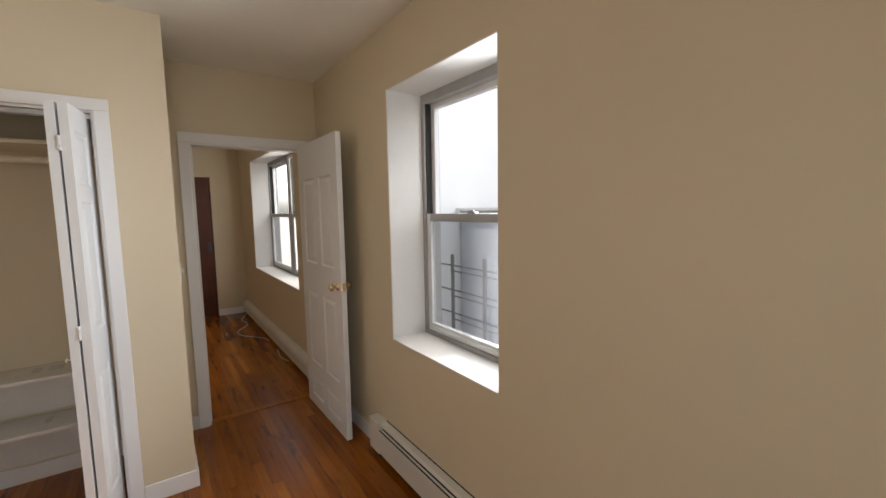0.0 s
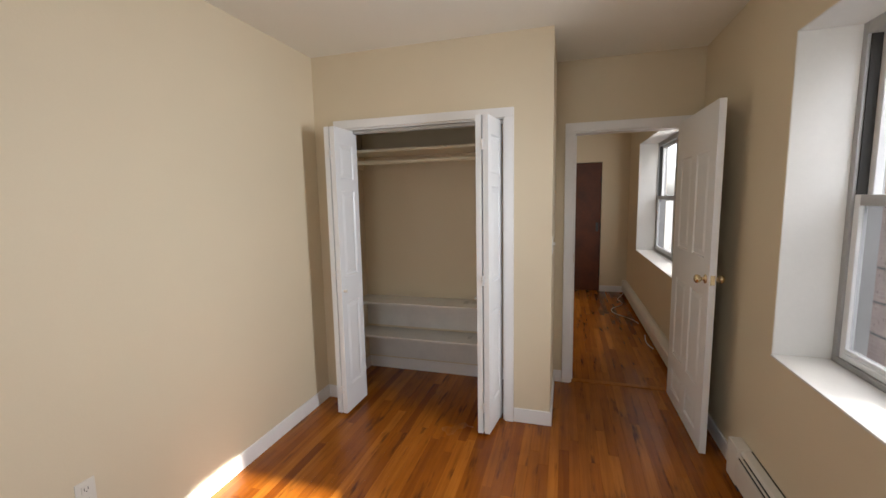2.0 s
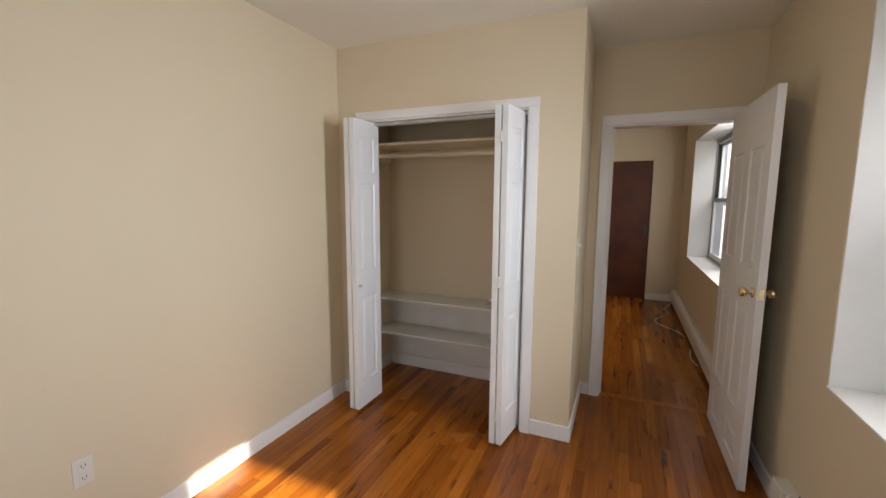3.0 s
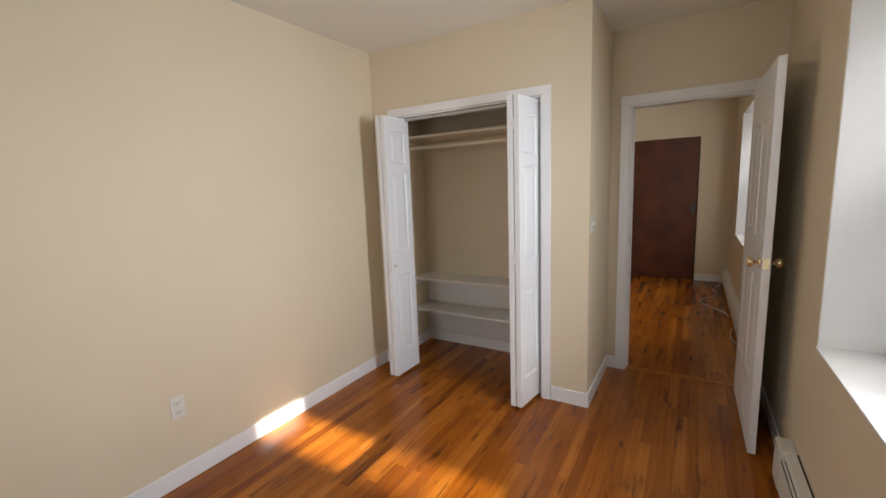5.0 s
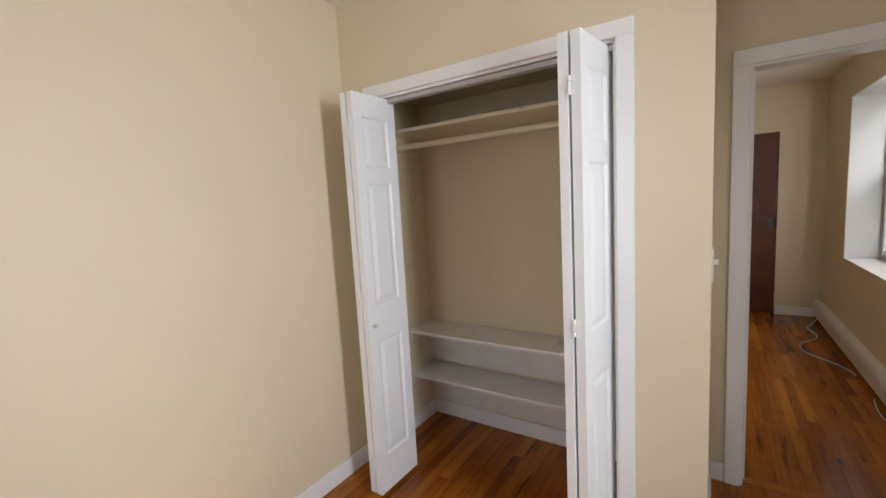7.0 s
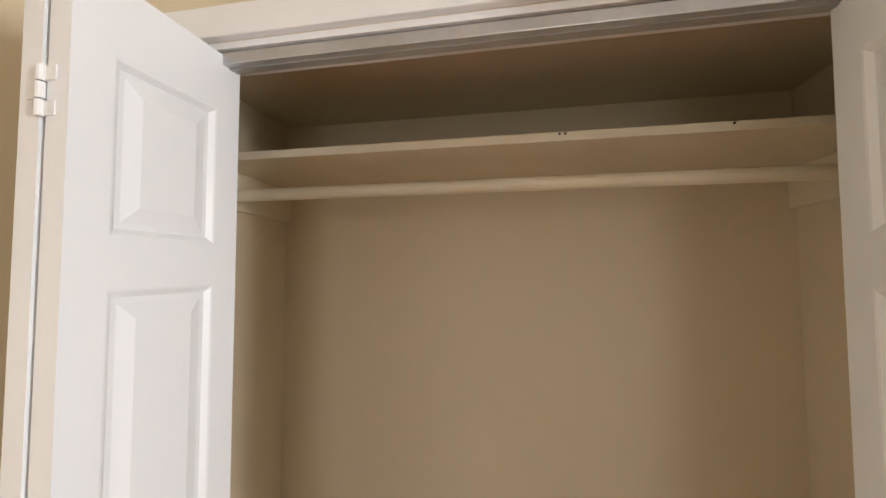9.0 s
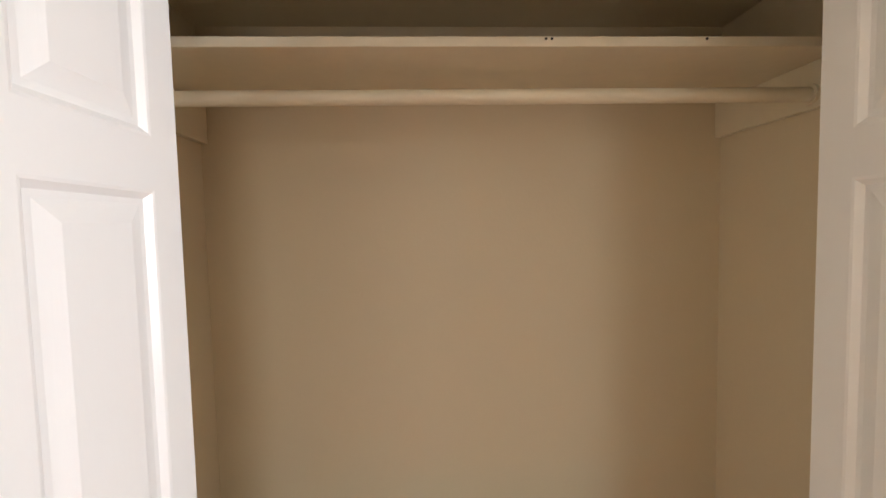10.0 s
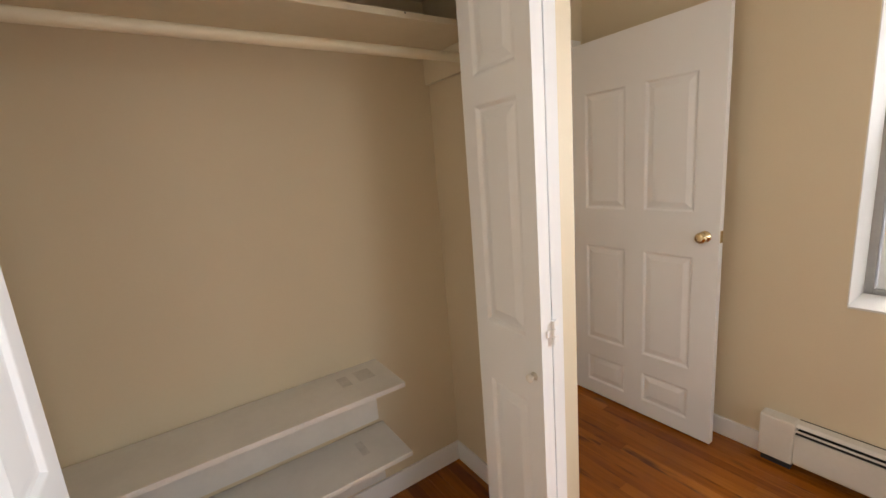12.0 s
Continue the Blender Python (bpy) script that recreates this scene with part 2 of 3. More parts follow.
structure("wall_east", window_wall(YB, HY1, (W0, W1, W2)), PAINT, "beige painted outer wall with three deep window recesses, one added unseen", "wall")
structure("wall_closet_front", boxes((0, OX0, 0, 0.10, 0, H), (OX1, CW, 0, 0.10, 0, H), (OX0, OX1, 0, 0.10, OZ, H)), PAINT,
          "beige painted closet front wall with a wide opening", "wall")
structure("wall_closet_side", boxes((CX1, CW, 0.10, DY0, 0, H)), PAINT, "beige painted side wall of the closet", "wall")
structure("wall_closet_back", boxes((-0.14, CX1, CY1, DY0, 0, H)), PAINT, "beige painted back wall inside the closet", "wall")
structure("wall_closet_end", boxes((-0.14, CX0, 0.10, CY1, 0, H), (-0.14, 0, 0, 0.10, 0, H)), PAINT, "beige painted end wall inside the closet", "wall")
structure("wall_door", boxes((-0.14, DX0, DY0, DY1, 0, H), (DX1, XR, DY0, DY1, 0, H), (DX0, DX1, DY0, DY1, 2.041, H)), PAINT,
          "beige painted wall with an open doorway", "wall")
structure("wall_north", boxes((-0.14, 1.42, HY1, HY1 + 0.12, 0, H), (2.322, XO, HY1, HY1 + 0.12, 0, H), (1.42, 2.322, HY1, HY1 + 0.12, 2.075, H),
                              (1.42, 2.322, HY1 + 0.09, HY1 + 0.12, 0, 2.075)), PAINT,
          "beige painted end wall of the next room", "wall")
structure("wall_far_west", boxes((-0.14, 0, DY1, HY1, 0, H)), PAINT, "plain beige painted wall of the next room", "wall")
structure("ceiling", boxes((-0.14, XO, YB - 0.12, HY1 + 0.12, H, H + 0.12)), CEIL, "flat off-white painted ceiling", "ceiling")
structure("lower_storey", boxes((-0.14, XO, YB - 0.12, HY1 + 0.12, -3.2, -0.085)), CEMENT, "plain rendered storey below the flat", "building")
structure("closet_ceiling", boxes((CX0, CX1, 0.10, CY1, 2.14, 2.16)), PAINT, "low beige painted ceiling inside the closet", "ceiling")
structure("threshold", boxes((DX0, DX1, 0.745, 0.80, -0.02, 0.006), bevel=0.002), OAK, "worn oak threshold strip in the doorway", "threshold")


def baseboard(label, *rows):
    bm = bmesh.new()
    for x0, x1, y0, y1 in rows:
        box(bm, x0, x1, y0, y1, 0.0, 0.099, bevel=0.004)
    return structure("baseboard", bm, TRIM, label, "baseboard")


T = 0.013
baseboard("white painted baseboard along the bedroom wall", (0, T, YB, -0.001))
baseboard("white painted baseboard on the closet front", (T, 0.163, -T, 0))
baseboard("white painted baseboard round the closet corner", (1.465, CW + T, -T, 0), (CW, CW + T, 0.0, DY0 - 0.001))
baseboard("white painted baseboard beside the door casing", (CW + T, 1.772, DY0 - T, DY0))
baseboard("white painted baseboard inside the closet", (CX0, CX1, CY1 - T, CY1), (CX1 - T, CX1, 0.10, CY1 - T), (CX0, CX0 + T, 0.10, CY1 - T))
baseboard("white painted baseboard in the next room", (2.325, XR, HY1 - T, HY1), (0.0, 1.418, HY1 - T, HY1))
baseboard("white painted baseboard behind the walker", (T, XR, YB, YB + T))
baseboard("white painted baseboard behind the open door", (XR - T, XR, -0.27, DY0))


def casing(name, x0, x1, y0, y1, ztop, w, label, jamb, head=0.068):
    """Flat trim round an opening, with the jamb lining in the wall."""
    t = thing(name, label, "door casing", kind="structure")
    part("side_trim", boxes((x0 - w, x0, y0, y1, 0, ztop), bevel=0.004), TRIM, t)
    part("side_trim", boxes((x1, x1 + w, y0, y1, 0, ztop), bevel=0.004), TRIM, t)
    part("head_trim", boxes((x0 - w, x1 + w, y0, y1, ztop, ztop + head), bevel=0.004), TRIM, t)
    if jamb:
        a, b = jamb
        part("jamb", boxes((x0, x0 + 0.012, a, b, 0, ztop - 0.012)), TRIM, t)
        part("jamb", boxes((x1 - 0.012, x1, a, b, 0, ztop - 0.012)), TRIM, t)
        part("head_jamb", boxes((x0, x1, a, b, ztop - 0.012, ztop)), TRIM, t)
    return t


casing("closet_casing", OX0, OX1, -0.02, 0, OZ, 0.06, "white painted flat casing round the closet opening", (0, 0.10), 0.058)
dc = casing("door_casing", DX0, DX1, DY0 - 0.018, DY0, 2.041, 0.066, "white painted casing round the bedroom doorway", (DY0, DY1))
part("stop", boxes((DX0 + 0.012, DX0 + 0.022, DY0 + 0.05, DY0 + 0.085, 0, 2.025)), TRIM, dc)
part("strike_plate", boxes((DX0 + 0.012, DX0 + 0.0145, DY0 + 0.008, DY0 + 0.034, 1.02, 1.08), bevel=0.001), BRASS, dc, "small brass strike plate")
casing("far_door_casing", DX0, DX1, DY1, DY1 + 0.018, 2.041, 0.066, "white painted casing on the next room's side", None)

# overhead track of the folding doors
trk = thing("door_track", "grey metal overhead track for folding closet doors", "track", kind="structure")
part("channel", boxes((OX0 + 0.013, OX1 - 0.013, 0.004, 0.044, OZ - 0.038, OZ - 0.016), bevel=0.002), STEEL, trk)
part("slot", boxes((OX0 + 0.02, OX1 - 0.02, 0.020, 0.030, OZ - 0.0398, OZ - 0.0382)), STEEL, trk)


# ---- windows ----
def window(name, y0, y1, label):
    """A double-hung window unit, lower sash to the inside."""
    z0, z1, zm = WZ0, WZ1, 1.51
    w = thing(name, label, "window", kind="structure")
    x0, x1 = WX, WX + 0.11
    f = 0.034
    fr = part("window_frame", boxes((x0, x1, y0, y0 + f, z0, z1), (x0, x1, y1 - f, y1, z0, z1), (x0, x1, y0 + f, y1 - f, z1 - f - 0.02, z1),
                                    (x0 - 0.004, x1, y0 + f, y1 - f, z0, z0 + f), bevel=0.003), ALU, w, "grey aluminium window frame")
    for yy in (y0 + f, y1 - f - 0.008):
        part("jamb_channel", boxes((x0 + 0.012, x0 + 0.05, yy, yy + 0.008, zm + 0.02, z1 - f - 0.02)), DARK, fr)
    a, b = y0 + f + 0.008, y1 - f - 0.008

    def sash(sx, za, zb, bottom, top, label, pane_mat, bar_mat):
        s = part("sash", boxes((sx, sx + 0.03, a, a + 0.036, za, zb), (sx, sx + 0.03, b - 0.036, b, za, zb),
                               (sx, sx + 0.03, a + 0.036, b - 0.036, za, za + bottom), bevel=0.003), VINYL, w, label)
        part("top_rail", boxes((sx, sx + 0.03, a + 0.036, b - 0.036, zb - top, zb), bevel=0.003), bar_mat, s)
        p = part("pane", boxes((sx + 0.013, sx + 0.017, a + 0.034, b - 0.034, za + bottom - 0.002, zb - top + 0.002)), pane_mat, s)
        p.visible_shadow = pane_mat is not PANE
        return s

    low = sash(x0 + 0.006, z0 + f, zm + 0.02, 0.048, 0.045, "white lower sash with dusty pane", SCREEN, ALU)
    part("bottom_rail_lip", boxes((x0 - 0.006, x0 + 0.006, a + 0.05, b - 0.05, z0 + f + 0.02, z0 + f + 0.032), bevel=0.002), VINYL, low)
    sash(x0 + 0.046, zm - 0.02, z1 - f - 0.02, 0.04, 0.034, "white upper sash with clear pane", PANE, VINYL)
    ym = (y0 + y1) / 2
    lock = boxes((x0 + 0.008, x0 + 0.034, ym - 0.03, ym + 0.03, zm + 0.02, zm + 0.030), bevel=0.003)
    box(lock, x0 + 0.014, x0 + 0.026, ym - 0.008, ym + 0.05, zm + 0.030, zm + 0.038, bevel=0.002)
    part("sash_lock", lock, STEEL, w, "small metal sash lock")
    return w


# out of view, added to hold the side fill lamp
window("window_4", *W0, "unseen double-hung window in a deep recess, added for light")
window("window_1", *W1, "double-hung bedroom window with grey frame in a deep recess")
YM = 2.44
window("window_2", W2[0], YM - 0.03, "double-hung window beside a mullion in the next room")
window("window_3", YM + 0.03, W2[1], "double-hung window at the far end of the next room")
structure("mullion", boxes((WX - 0.006, WX + 0.11, YM - 0.03, YM + 0.03, WZ0, WZ1), bevel=0.004), ALU, "grey mullion post between two windows", "mullion")
for k, (a, b) in enumerate((W0, W1, W2)):
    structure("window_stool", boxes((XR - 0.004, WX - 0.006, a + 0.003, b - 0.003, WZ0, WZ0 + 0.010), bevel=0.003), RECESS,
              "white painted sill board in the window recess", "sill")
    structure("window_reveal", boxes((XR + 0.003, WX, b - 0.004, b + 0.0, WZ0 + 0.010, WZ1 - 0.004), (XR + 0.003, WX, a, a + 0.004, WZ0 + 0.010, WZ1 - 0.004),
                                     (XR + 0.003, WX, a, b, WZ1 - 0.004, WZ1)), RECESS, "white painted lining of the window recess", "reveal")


# frame of the added south window, never in view
structure("window_5", boxes((W4[0], W4[0] + 0.03, YB - 0.09, YB - 0.04, WZ0, WZ1), (W4[1] - 0.03, W4[1], YB - 0.09, YB - 0.04, WZ0, WZ1),
                            (W4[0] + 0.03, W4[1] - 0.03, YB - 0.09, YB - 0.04, WZ0, WZ0 + 0.04), (W4[0] + 0.03, W4[1] - 0.03, YB - 0.09, YB - 0.04, WZ1 - 0.04, WZ1),
                            (W4[0] + 0.03, W4[1] - 0.03, YB - 0.09, YB - 0.04, 1.49, 1.53)), ALU, "grey framed unseen window added to light the bedroom", "window")

# ---- panelled doors ----
def panel(bm, x0, x1, z0, z1, t):
    """A raised panel with a sloped border on both faces, filling an opening in the slab; thickness runs along y."""
    for s in (-1, 1):
        loops = []
        for inset, y in ((0, t / 2), (0.004, t / 2 - 0.001), (0.012, t / 2 - 0.008), (0.020, t / 2 - 0.008), (0.044, t / 2 - 0.0015)):
            loops.append([bm.verts.new((x, s * y, z)) for x, z in ((x0 + inset, z0 + inset), (x1 - inset, z0 + inset), (x1 - inset, z1 - inset), (x0 + inset, z1 - inset))])
        for p, q in zip(loops, loops[1:]):
            for i in range(4):
                bm.faces.new((p[i], p[(i + 1) % 4], q[(i + 1) % 4], q[i]))
        bm.faces.new(loops[-1])
    return bm


def slab(name, w, z0, z1, t, columns, rows, mat, parent, m, label=""):
    """A door leaf from x 0 to w with openings columns x rows, each filled by a panel part."""
    bm = bmesh.new()
    xs = [0] + [x for c in columns for x in c] + [w]
    for i in range(0, len(xs), 2):
        box(bm, xs[i], xs[i + 1], -t / 2, t / 2, z0, z1)
    zs = [z0] + [z for r in rows for z in r] + [z1]
    for a, b in columns:
        for i in range(0, len(zs), 2):
            box(bm, a, b, -t / 2, t / 2, zs[i], zs[i + 1])
    bmesh.ops.remove_doubles(bm, verts=bm.verts, dist=1e-5)
    leaf = part(name, bm, mat, parent, label)
    leaf.matrix_local = m
    for a, b in columns:
        for c, d in rows:
            part("panel", panel(bmesh.new(), a, b, c, d, t), mat, leaf)
    return leaf


def placed(a, b):
    """Pose with the origin at a and x towards b, on the floor plane."""
    return Matrix.Translation((a[0], a[1], 0)) @ Matrix.Rotation(math.atan2(b[1] - a[1], b[0] - a[0]), 4, "Z")


BIF = [(0.21, 0.83), (1.01, 1.62), (1.69, 1.935)]


def round_knob(parent, base, out, r, mat, label):
    """A turned knob with its rose, from base along out."""
    bm = bmesh.new()
    m = Matrix.Translation(base) @ Vector(out).to_track_quat("Z", "Y").to_matrix().to_4x4()
    lathe(bm, [(r * 1.05, 0), (r * 1.0, r * 0.18), (r * 0.42, r * 0.3), (r * 0.38, r * 0.9), (r * 0.8, r * 1.15), (r, r * 1.6), (r * 0.92, r * 2.0), (r * 0.5, r * 2.25)], 20, m)
    return part("knob", bm, mat, parent, label, smooth=True)


def bifold(label, pivot, fold_p, fold_l, lead, side):
    t = thing("bifold_door", label, "closet door", group="folding closet doors")
    w1 = (Vector(pivot) - Vector(fold_p)).length
    w2 = (Vector(lead) - Vector(fold_l)).length
    slab("leaf", w1, 0.022, 2.038, 0.034, [(0.055, w1 - 0.055)], BIF, DOORW, t, placed(fold_p, pivot))
    l2 = slab("leaf", w2, 0.022, 2.038, 0.034, [(0.055, w2 - 0.055)], BIF, DOORW, t, placed(fold_l, lead))
    mid = ((fold_p[0] + fold_l[0]) / 2, fold_p[1])
    for z in (0.20, 1.035, 1.865):
        bm = bmesh.new()
        for k, dz in enumerate((-0.022, 0.0, 0.022)):
            tube(bm, (mid[0], mid[1] - 0.004, z + dz - 0.010), (mid[0], mid[1] - 0.004, z + dz + 0.010), 0.0055, 10)
            sx = -1 if k % 2 else 1
            box(bm, min(mid[0], mid[0] + sx * 0.021), max(mid[0], mid[0] + sx * 0.021), mid[1] - 0.003, mid[1] - 0.0005, z + dz - 0.009, z + dz + 0.009)
        part("hinge", bm, TRIM, t, "painted butt hinge")
    kx = fold_l[0] + side * 0.0175 + (lead[0] - fold_l[0]) * 0.11
    round_knob(t, (kx, fold_l[1] + 0.032, 0.915), (side, 0, 0), 0.011, PLATE, "small round pull knob")
    for p in (pivot, lead):
        bm = bmesh.new()
        tube(bm, (p[0], p[1] - 0.018, 2.034), (p[0], p[1] - 0.018, 2.0415), 0.005, 8)
        part("pivot_pin", bm, STEEL, t)
    for p in (pivot,):
        part("floor_pivot", boxes((p[0] - 0.012, p[0] + 0.012, p[1] - 0.03, p[1] + 0.01, 0, 0.022), bevel=0.002), STEEL, t)
    return t


bifold("white panelled bifold closet door folded open beside the bedroom wall", (0.256, 0.048), (0.245, -0.245), (0.288, -0.245), (0.293, 0.050), 1)
bifold("white panelled bifold closet door folded open at the closet corner", (1.363, 0.040), (1.322, -0.245), (1.279, -0.245), (1.304, 0.040), -1)

# six-panel bedroom door, hung with its small panels at the bottom
dm = placed((2.582, 0.700), (2.589, -0.104))
door = thing("panel_door", "white six-panel bedroom door standing open against the wall", "door")
leaf = slab("leaf", 0.804, 0.012, 2.055, 0.035, [(0.105, 0.350), (0.450, 0.695)], [(0.095, 0.265), (0.373, 0.954), (1.166, 1.795)], DOORW, door, dm)
round_knob(leaf, (0.745, -0.0178, 1.056), (0, -1, 0), 0.026, BRASS, "polished brass door knob")
round_knob(leaf, (0.745, 0.0178, 1.056), (0, 1, 0), 0.026, BRASS, "polished brass door knob")
part("latch_plate", boxes((0.804, 0.806, -0.012, 0.012, 1.03, 1.085), bevel=0.0006), BRASS, leaf, "brass latch plate")
for z in (0.25, 1.05, 1.82):
    bm = bmesh.new()
    tube(bm, (2.607, 0.704, z - 0.045), (2.607, 0.704, z + 0.045), 0.006, 10)
    part("hinge", bm, BRASS, door)

# dark entrance door of the next room
ed = thing("entrance_door", "dark reddish-brown wooden door, closed, in the end wall", "door")
el = part("leaf", boxes((1.43, 2.316, HY1 + 0.012, HY1 + 0.055, 0.008, 2.068), bevel=0.003), MAHOG, ed)
for z in (0.3, 1.06, 1.8):
    bm = bmesh.new()
    tube(bm, (2.311, HY1 + 0.008, z - 0.05), (2.311, HY1 + 0.008, z + 0.05), 0.008, 10)
    part("hinge", bm, IRON, ed)
part("lock_plate", boxes((2.245, 2.285, HY1 + 0.007, HY1 + 0.012, 0.98, 1.12), bevel=0.002), IRON, ed)

# ---- closet fittings ----
sh = thing("closet_shelf", "painted wooden hat shelf across the closet on side cleats", "shelf")
part("board", boxes((CX0, CX1, 0.255, CY1, 1.918, 1.938), bevel=0.002), SHELFW, sh)
part("cleat", boxes((CX1 - 0.020, CX1, 0.285, CY1, 1.812, 1.918), bevel=0.003), SHELFW, sh, "painted side cleat")
part("cleat", boxes((CX0, CX0 + 0.020, 0.285, CY1, 1.812, 1.918), bevel=0.003), SHELFW, sh, "painted side cleat")
for x in (0.922, 0.934, 1.255):
    bm = bmesh.new()
    tube(bm, (x, 0.2552, 1.933), (x, 0.2538, 1.933), 0.0028, 8)
    part("nail_head", bm, DARK, sh)
rod = thing("closet_rod", "white painted round hanging rod under the hat shelf", "rod")
bm = bmesh.new()
tube(bm, (CX0 + 0.020, 0.337, 1.845), (CX1 - 0.020, 0.337, 1.845), 0.0165, 24)
part("pole", bm, SHELFW, rod, smooth=False)
for x, s in ((CX0 + 0.020, 1), (CX1 - 0.020, -1)):
    bm = bmesh.new()
    tube(bm, (x, 0.337, 1.845), (x + s * 0.008, 0.337, 1.845), 0.024, 20)
    part("socket", bm, SHELFW, rod)


def low_shelf(label, z):
    s = thing("low_shelf", label, "shelf", group="low closet shelves")
    part("board", boxes((CX0, 1.184, 0.377, CY1 - 0.004, z - 0.019, z), bevel=0.002), SHELFL, s)
    part("back_cleat", boxes((CX0, 1.165, CY1 - 0.012, CY1, z - 0.277, z - 0.019), bevel=0.002), SHELFL, s, "white painted board under the shelf")
    part("side_cleat", boxes((CX0, CX0 + 0.018, 0.40, CY1 - 0.012, z - 0.075, z - 0.019), bevel=0.002), SHELFL, s)
    return s


s1 = low_shelf("white painted low shelf with grey residue marks near its end", 0.684)
s2 = low_shelf("white painted lower shelf stopping short of the closet wall", 0.388)
for s, z, x0, x1, y0, y1 in ((s1, 0.684, 0.985, 1.025, 0.50, 0.58), (s1, 0.684, 1.055, 1.12, 0.50, 0.585), (s2, 0.388, 1.02, 1.05, 0.48, 0.57)):
    part("residue_mark", boxes((x0, x1, y0, y1, z, z + 0.0008)), SMUDGE, s, "grey glue residue")

# ---- electrical ----
def outlet():
    t = thing("wall_outlet", "ivory duplex wall outlet above the baseboard", "outlet")
    part("cover_plate", boxes((0, 0.006, -1.742, -1.672, 0.362, 0.477), bevel=0.002), PLATE, t)
    for z in (0.395, 0.444):
        f = part("socket", boxes((0.006, 0.009, -1.723, -1.691, z - 0.015, z + 0.015), bevel=0.001), PLATE, t)
        part("slots", boxes((0.009, 0.0094, -1.715, -1.7125, z - 0.005, z + 0.006), (0.009, 0.0094, -1.7015, -1.699, z - 0.005, z + 0.006),
                            (0.009, 0.0094, -1.709, -1.705, z - 0.012, z - 0.008)), DARK, f)


outlet()
sw = thing("light_switch", "ivory toggle light switch on the closet side wall", "switch")
part("cover_plate", boxes((CW, CW + 0.006, 0.05, 0.12, 1.17, 1.285), bevel=0.002), PLATE, sw)
part("toggle", boxes((CW + 0.006, CW + 0.02, 0.080, 0.090, 1.225, 1.245), bevel=0.002), PLATE, sw)


# ---- baseboard heaters ----
def heater(label, y0, y1, z1=0.236, closed=False):
    h = thing("baseboard_heater", label, "heater", group="baseboard heaters")
    cap = 0.06 if closed else 0.13
    a, b = y0 + cap, y1 - cap

    def strip(name, prof, mat, p, q, label=""):
        """A bent sheet along the wall from its section in x and z."""
        bm = bmesh.new()
        lo, hi = ([bm.verts.new((XR - x, y, z)) for x, z in prof] for y in (p, q))
        for k in range(len(prof)):
            m = (k + 1) % len(prof)
            bm.faces.new((lo[k], lo[m], hi[m], hi[k]))
        bm.faces.new(lo[::-1]), bm.faces.new(hi)
        return part(name, bm, mat, h, label)

    # open heater: back panel coloured dark to give the slot its shade
    part("back_panel", boxes((XR - 0.008, XR, a, b, 0.03, z1)), HEAT if closed else DARK, h)
    if closed:
        arc = [(0.008 + 0.058 * math.sin(k * math.pi / 12), z1 - 0.060 + 0.060 * math.cos(k * math.pi / 12)) for k in range(7)]
        inner = [(x - 0.003, z - 0.003) for x, z in arc[::-1]]
        strip("hood", arc + inner, HEAT, a, b, "rounded enamel hood with its damper shut")
    else:
        strip("hood", [(0.008, z1), (0.042, z1 - 0.004), (0.052, z1 - 0.018), (0.050, z1 - 0.020), (0.041, z1 - 0.008), (0.008, z1 - 0.004)], HEAT, a, b)
        strip("damper", [(0.052, z1 - 0.031), (0.060, z1 - 0.034), (0.060, z1 - 0.037), (0.052, z1 - 0.034)], HEAT, a, b)
        part("front_lip", boxes((XR - 0.066, XR - 0.061, a, b, z1 - 0.052, z1 - 0.048)), HEAT, h)
    part("front_panel", boxes((XR - 0.067, XR - 0.063, a, b, 0.048, z1 - 0.0525), bevel=0.001), HEAT, h)
    top, deep = (0.065, 0.030) if closed else (0.047, 0.060)
    # solid dark block paints the shade inside the slot, over the fins
    part("fin_element", boxes((XR - deep, XR - 0.010, a, b, 0.06, z1 - top)), DARK, h, "heating fins as a dark block for the slot's shade")
    for p, q in ((y0, a), (b, y1)):
        c = boxes((XR - 0.068, XR, p, q, 0.034, z1 + 0.002), bevel=0.008)
        part("end_cap", c, HEAT, h)
        part("foot", boxes((XR - 0.050, XR - 0.004, p + 0.01, q - 0.01, 0.0, 0.036)), DARK, h)
    return h


heater("off-white baseboard heater with dark slot under the bedroom window", YB + 0.02, -0.275)
heater("off-white baseboard heater along the next room's window wall", 1.0, HY1 - 0.02, 0.20, closed=True)


# ---- cables on the floor ----
def cable(label, pts, r=0.004):
    c = bpy.data.curves.new("floor_cable", "CURVE")
    c.dimensions, c.bevel_depth, c.bevel_resolution = "3D", r, 2
    s = c.splines.new("NURBS")
    s.points.add(len(pts) - 1)
    for p, (x, y, z) in zip(s.points, pts):
        p.co = (x, y, z, 1)
    s.use_endpoint_u, s.order_u = True, 4
    c.materials.append(CABLE)
    return tagged(new("floor_cable", c), label, "cable")


cable("loose white cable looping over the floor beside the heater",
      [(2.66, 3.98, 0.10), (2.62, 3.95, 0.006), (2.50, 3.80, 0.006), (2.60, 3.62, 0.006), (2.56, 3.40, 0.006), (2.40, 3.25, 0.006),
       (2.38, 3.02, 0.006), (2.50, 2.85, 0.006), (2.62, 2.72, 0.006), (2.645, 2.55, 0.008)])
cable("short white cable end on the floor beside the heater",
      [(2.645, 2.12, 0.01), (2.63, 2.02, 0.006), (2.61, 1.88, 0.006), (2.63, 1.75, 0.006), (2.645, 1.66, 0.02)])

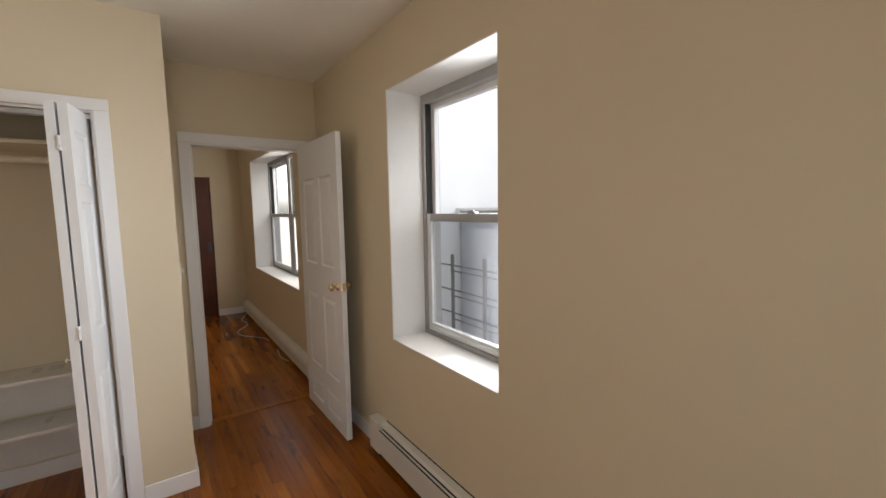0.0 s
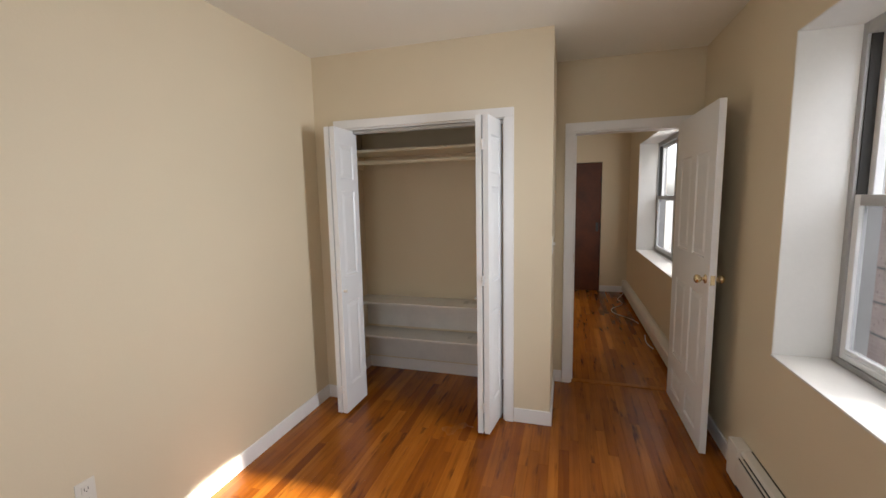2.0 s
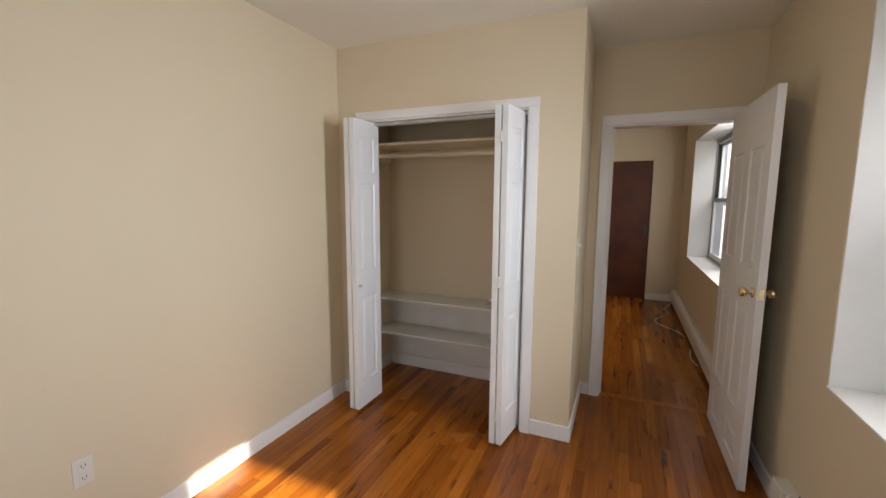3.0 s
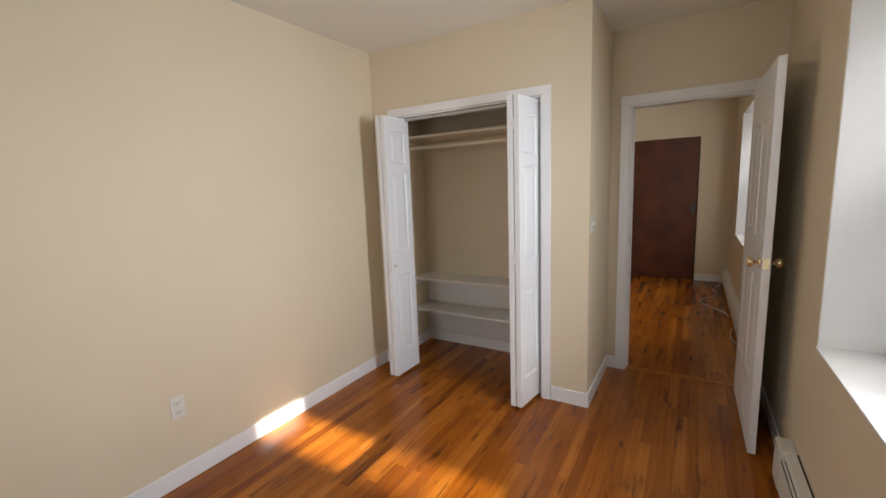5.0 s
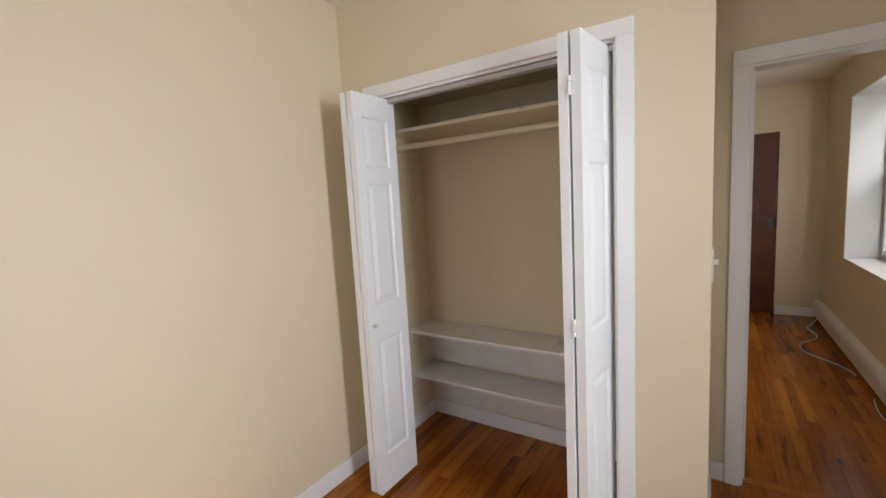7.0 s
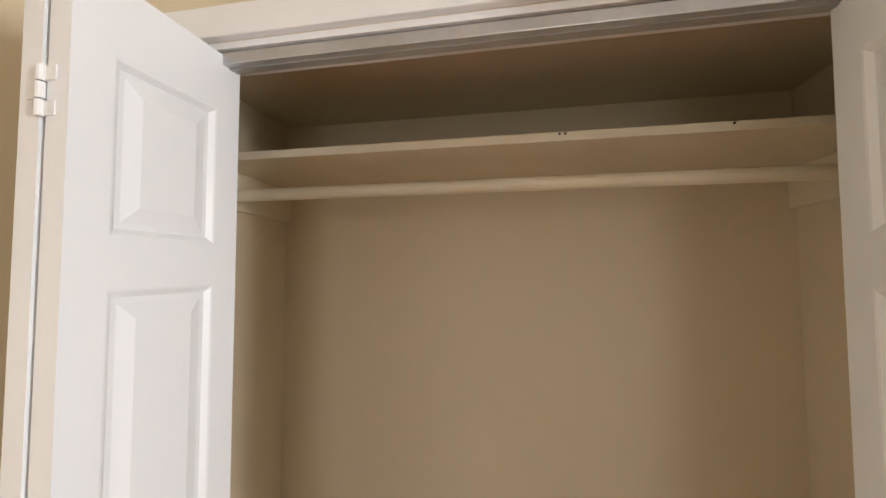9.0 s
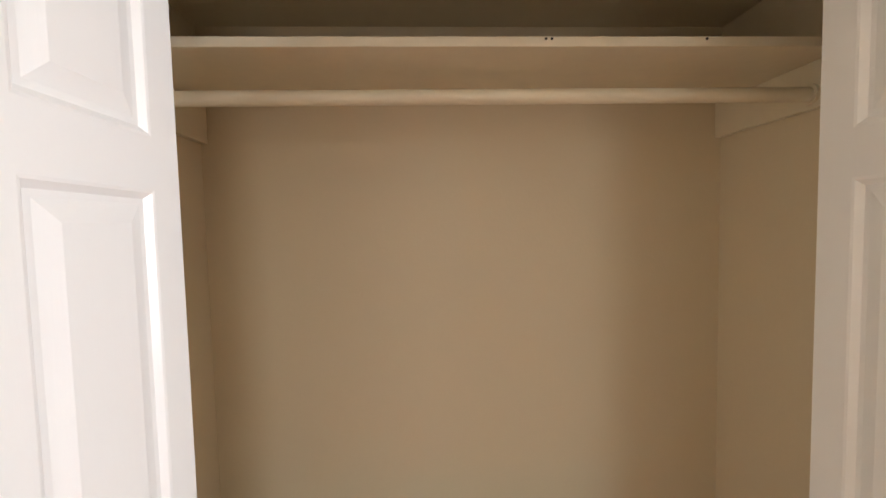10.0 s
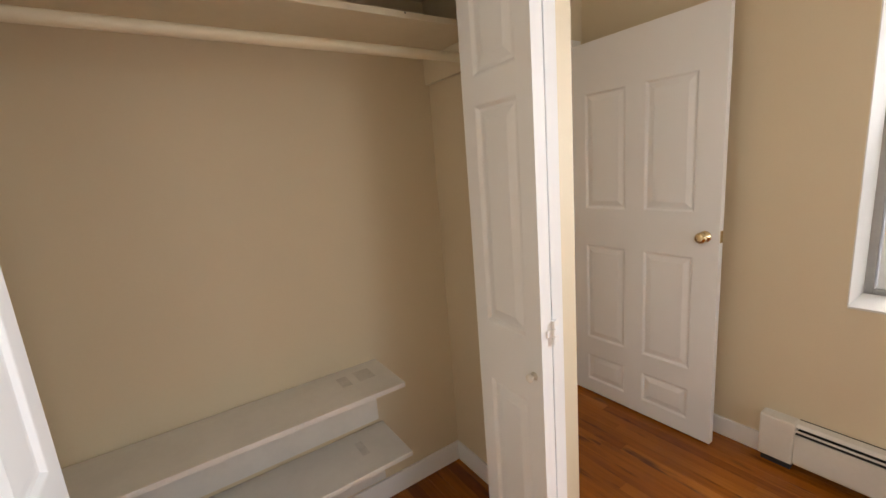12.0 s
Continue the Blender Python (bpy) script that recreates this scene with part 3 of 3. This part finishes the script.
# ---- outside ----
structure("ground", boxes((-300, 400, -350, 350, -3.3, -3.2)), YARD, "grey concrete yard below the windows", "ground")
g = thing("window_guard", "dark iron guard rails outside the bedroom window", "guard")
for y in (-0.14, -0.41, -0.74, -1.10, -1.48):
    part("post", boxes((3.24, 3.252, y - 0.014, y + 0.014, 0.60, 1.25), bevel=0.002), IRON, g)
for z in (0.84, 1.00, 1.17):
    bm = bmesh.new()
    tube(bm, (3.262, -0.10, z), (3.262, -1.60, z), 0.006, 8)
    part("rail", bm, IRON, g)
    bm = bmesh.new()
    tube(bm, (3.232, -0.41, z - 0.03), (3.232, -1.60, z - 0.03), 0.005, 8)
    part("rail", bm, IRON, g)
part("ledge", boxes((XO, 3.30, -1.62, -0.06, 0.56, 0.60), bevel=0.005), CEMENT, g, "cement ledge under the guard")

nb = thing("brick_house", "old red brick house across the yard with a pale corner strip", "house")
part("wall", boxes((7.02, 12.0, 5.43, 14.0, -3.2, 8.0)), MORTAR, nb)
part("corner_strip", boxes((6.97, 12.0, 5.24, 5.43, -3.2, 8.0), bevel=0.01), STUCCO, nb, "pale painted corner strip")
part("roof", boxes((6.9, 12.1, 5.19, 14.1, 8.0, 8.2), bevel=0.02), CEMENT, nb)
# haze over the upper bricks, put in as a pale band
part("haze_band", boxes((6.985, 7.018, 5.43, 7.2, 2.75, 3.3), bevel=0.006), BAND, nb, "pale grey band for bricks paled by haze")


def brick_field(parent, x, y0, y1, z0, z1):
    """Courses of bricks, each a small block of its own, in one mesh."""
    rnd = random.Random(4)
    verts, faces = [], []
    z, k = z0, 0
    while z < z1:
        y = y0 + (0.105 if k % 2 else 0.0)
        while y < y1:
            d = x - rnd.uniform(0.0, 0.008)
            a, b, c, e = y, min(y + 0.203, y1), z, z + 0.062
            i = len(verts)
            verts += [(d, a, c), (d, b, c), (d, b, e), (d, a, e), (x + 0.02, a, c), (x + 0.02, b, c), (x + 0.02, b, e), (x + 0.02, a, e)]
            faces += [(i, i + 3, i + 2, i + 1), (i, i + 1, i + 5, i + 4), (i + 1, i + 2, i + 6, i + 5), (i + 2, i + 3, i + 7, i + 6), (i + 3, i, i + 4, i + 7)]
            y += 0.213
        z += 0.074
        k += 1
    me = bpy.data.meshes.new("bricks")
    me.from_pydata(verts, [], faces)
    me.materials.append(BRICK)
    ob = new("bricks", me)
    ob.parent = parent
    tagged(ob, "weathered red bricks, colour paled for glare", kind="stuff")


brick_field(nb, 7.012, 5.43, 7.6, -1.5, 2.7)
brick_field(nb, 7.012, 5.43, 7.6, 3.31, 5.5)

yw = thing("yard_wall", "low grey cement building with a pale coping across the yard", "building")
part("wall", boxes((7.6, 12.0, -12, 5.16, -3.2, 1.50)), CEMENT, yw)
part("coping", boxes((7.5, 12.1, -12.1, 5.21, 1.50, 1.56), bevel=0.01), BAND, yw, "pale roof coping")

wh = thing("white_house", "bright white stucco house with small windows and a low roof", "house")
part("wall", boxes((14.0, 15.6, -9, 9, -3.2, 4.5)), STUCCO, wh)
part("roof", boxes((13.7, 15.8, -9.2, 9.2, 4.5, 4.7), bevel=0.02), CEMENT, wh, "grey flat roof with overhang")
for y in (-6, -3, 0, 3, 6):
    for z in (2.4,):
        f = part("window", boxes((13.96, 14.0, y - 0.5, y + 0.5, z, z + 1.3), bevel=0.01), STUCCO, wh)
        part("pane", boxes((13.95, 13.958, y - 0.4, y + 0.4, z + 0.1, z + 1.2)), FARPANE, f)

# unseen facing ends are added to pass only a narrow strip of sun
for label, a, b in (("tall pale apartment block beyond the white house, unseen end added to block sun", -0.975, 26), ("unseen tall pale block added to block sun beside a narrow gap", -17.555, -1.255)):
    ab = thing("apartment_block", label, "building")
    part("wall", boxes((16.0, 24.0, a, b, -3.2, 12.0)), STUCCO, ab)
    part("roof", boxes((16.1, 24.0, a + 0.05, b - 0.05, 12.0, 12.2)), CEMENT, ab)
    for col in range(int((b - a - 1.5) / 2.8)):
        y = a + 2.275 + col * 2.8
        for z in (-0.7, 2.2, 5.1, 8.0):
            f = part("window", boxes((15.96, 15.998, y - 0.55, y + 0.55, z, z + 1.5), bevel=0.01), STUCCO, ab)
            part("pane", boxes((15.95, 15.958, y - 0.45, y + 0.45, z + 0.1, z + 0.72)), PALEPANE, f)
            part("pane", boxes((15.95, 15.958, y - 0.45, y + 0.45, z + 0.78, z + 1.4)), PALEPANE, f)
            part("sill", boxes((15.90, 15.998, y - 0.65, y + 0.65, z - 0.1, z - 0.01), bevel=0.01), CEMENT, f)

# ---- floors, plank by plank ----
def plank_mesh(w, t=0.018, c=0.0005):
    h = w / 2
    prof = [(-h, -t), (-h, -c), (-h + c, 0), (h - c, 0), (h, -c), (h, -t)]
    n = len(prof)
    verts = [(x, y, z) for y in (0, 1) for x, z in prof]
    faces = [(i, i + 1, n + i + 1, n + i) for i in range(n - 1)] + [tuple(range(n - 1, -1, -1)), tuple(range(n, 2 * n))]
    me = bpy.data.meshes.new("plank")
    me.from_pydata(verts, [], faces)
    me.materials.append(OAK)
    return me


PLANK_W = 0.0572
PLANK = plank_mesh(PLANK_W - 0.0003)


def floor(name, label, y0, y1, seed):
    base = structure(name, boxes((-0.02, XR, y0, y1, -0.08, -0.0185)), DARK, label, "floor")
    rnd = random.Random(seed)
    rows = int(XR / PLANK_W) + 1
    for i in range(rows):
        x = (i + 0.5) * PLANK_W
        y = y0 - rnd.uniform(0, 0.9)
        while y < y1:
            n = rnd.choice((0.75, 1.0, 1.25, 1.5))
            a, b = max(y, y0), min(y + n, y1)
            if y1 - b < 0.25:
                b = y1
            if b - a > 0.05:
                p = new("plank", PLANK)
                p.parent = base
                p.location = (x, a, rnd.uniform(-0.0004, 0.0))
                p.scale = (1, b - a - 0.0008, 1)
            y = b if b > a else y + n
    return base


floor("floor_1", "glossy reddish-brown oak strip floor with dark worn streaks", YB, 0.745, 11)
floor("floor_2", "glossy reddish-brown oak strip floor of the next room", 0.80, HY1 + 0.12, 12)
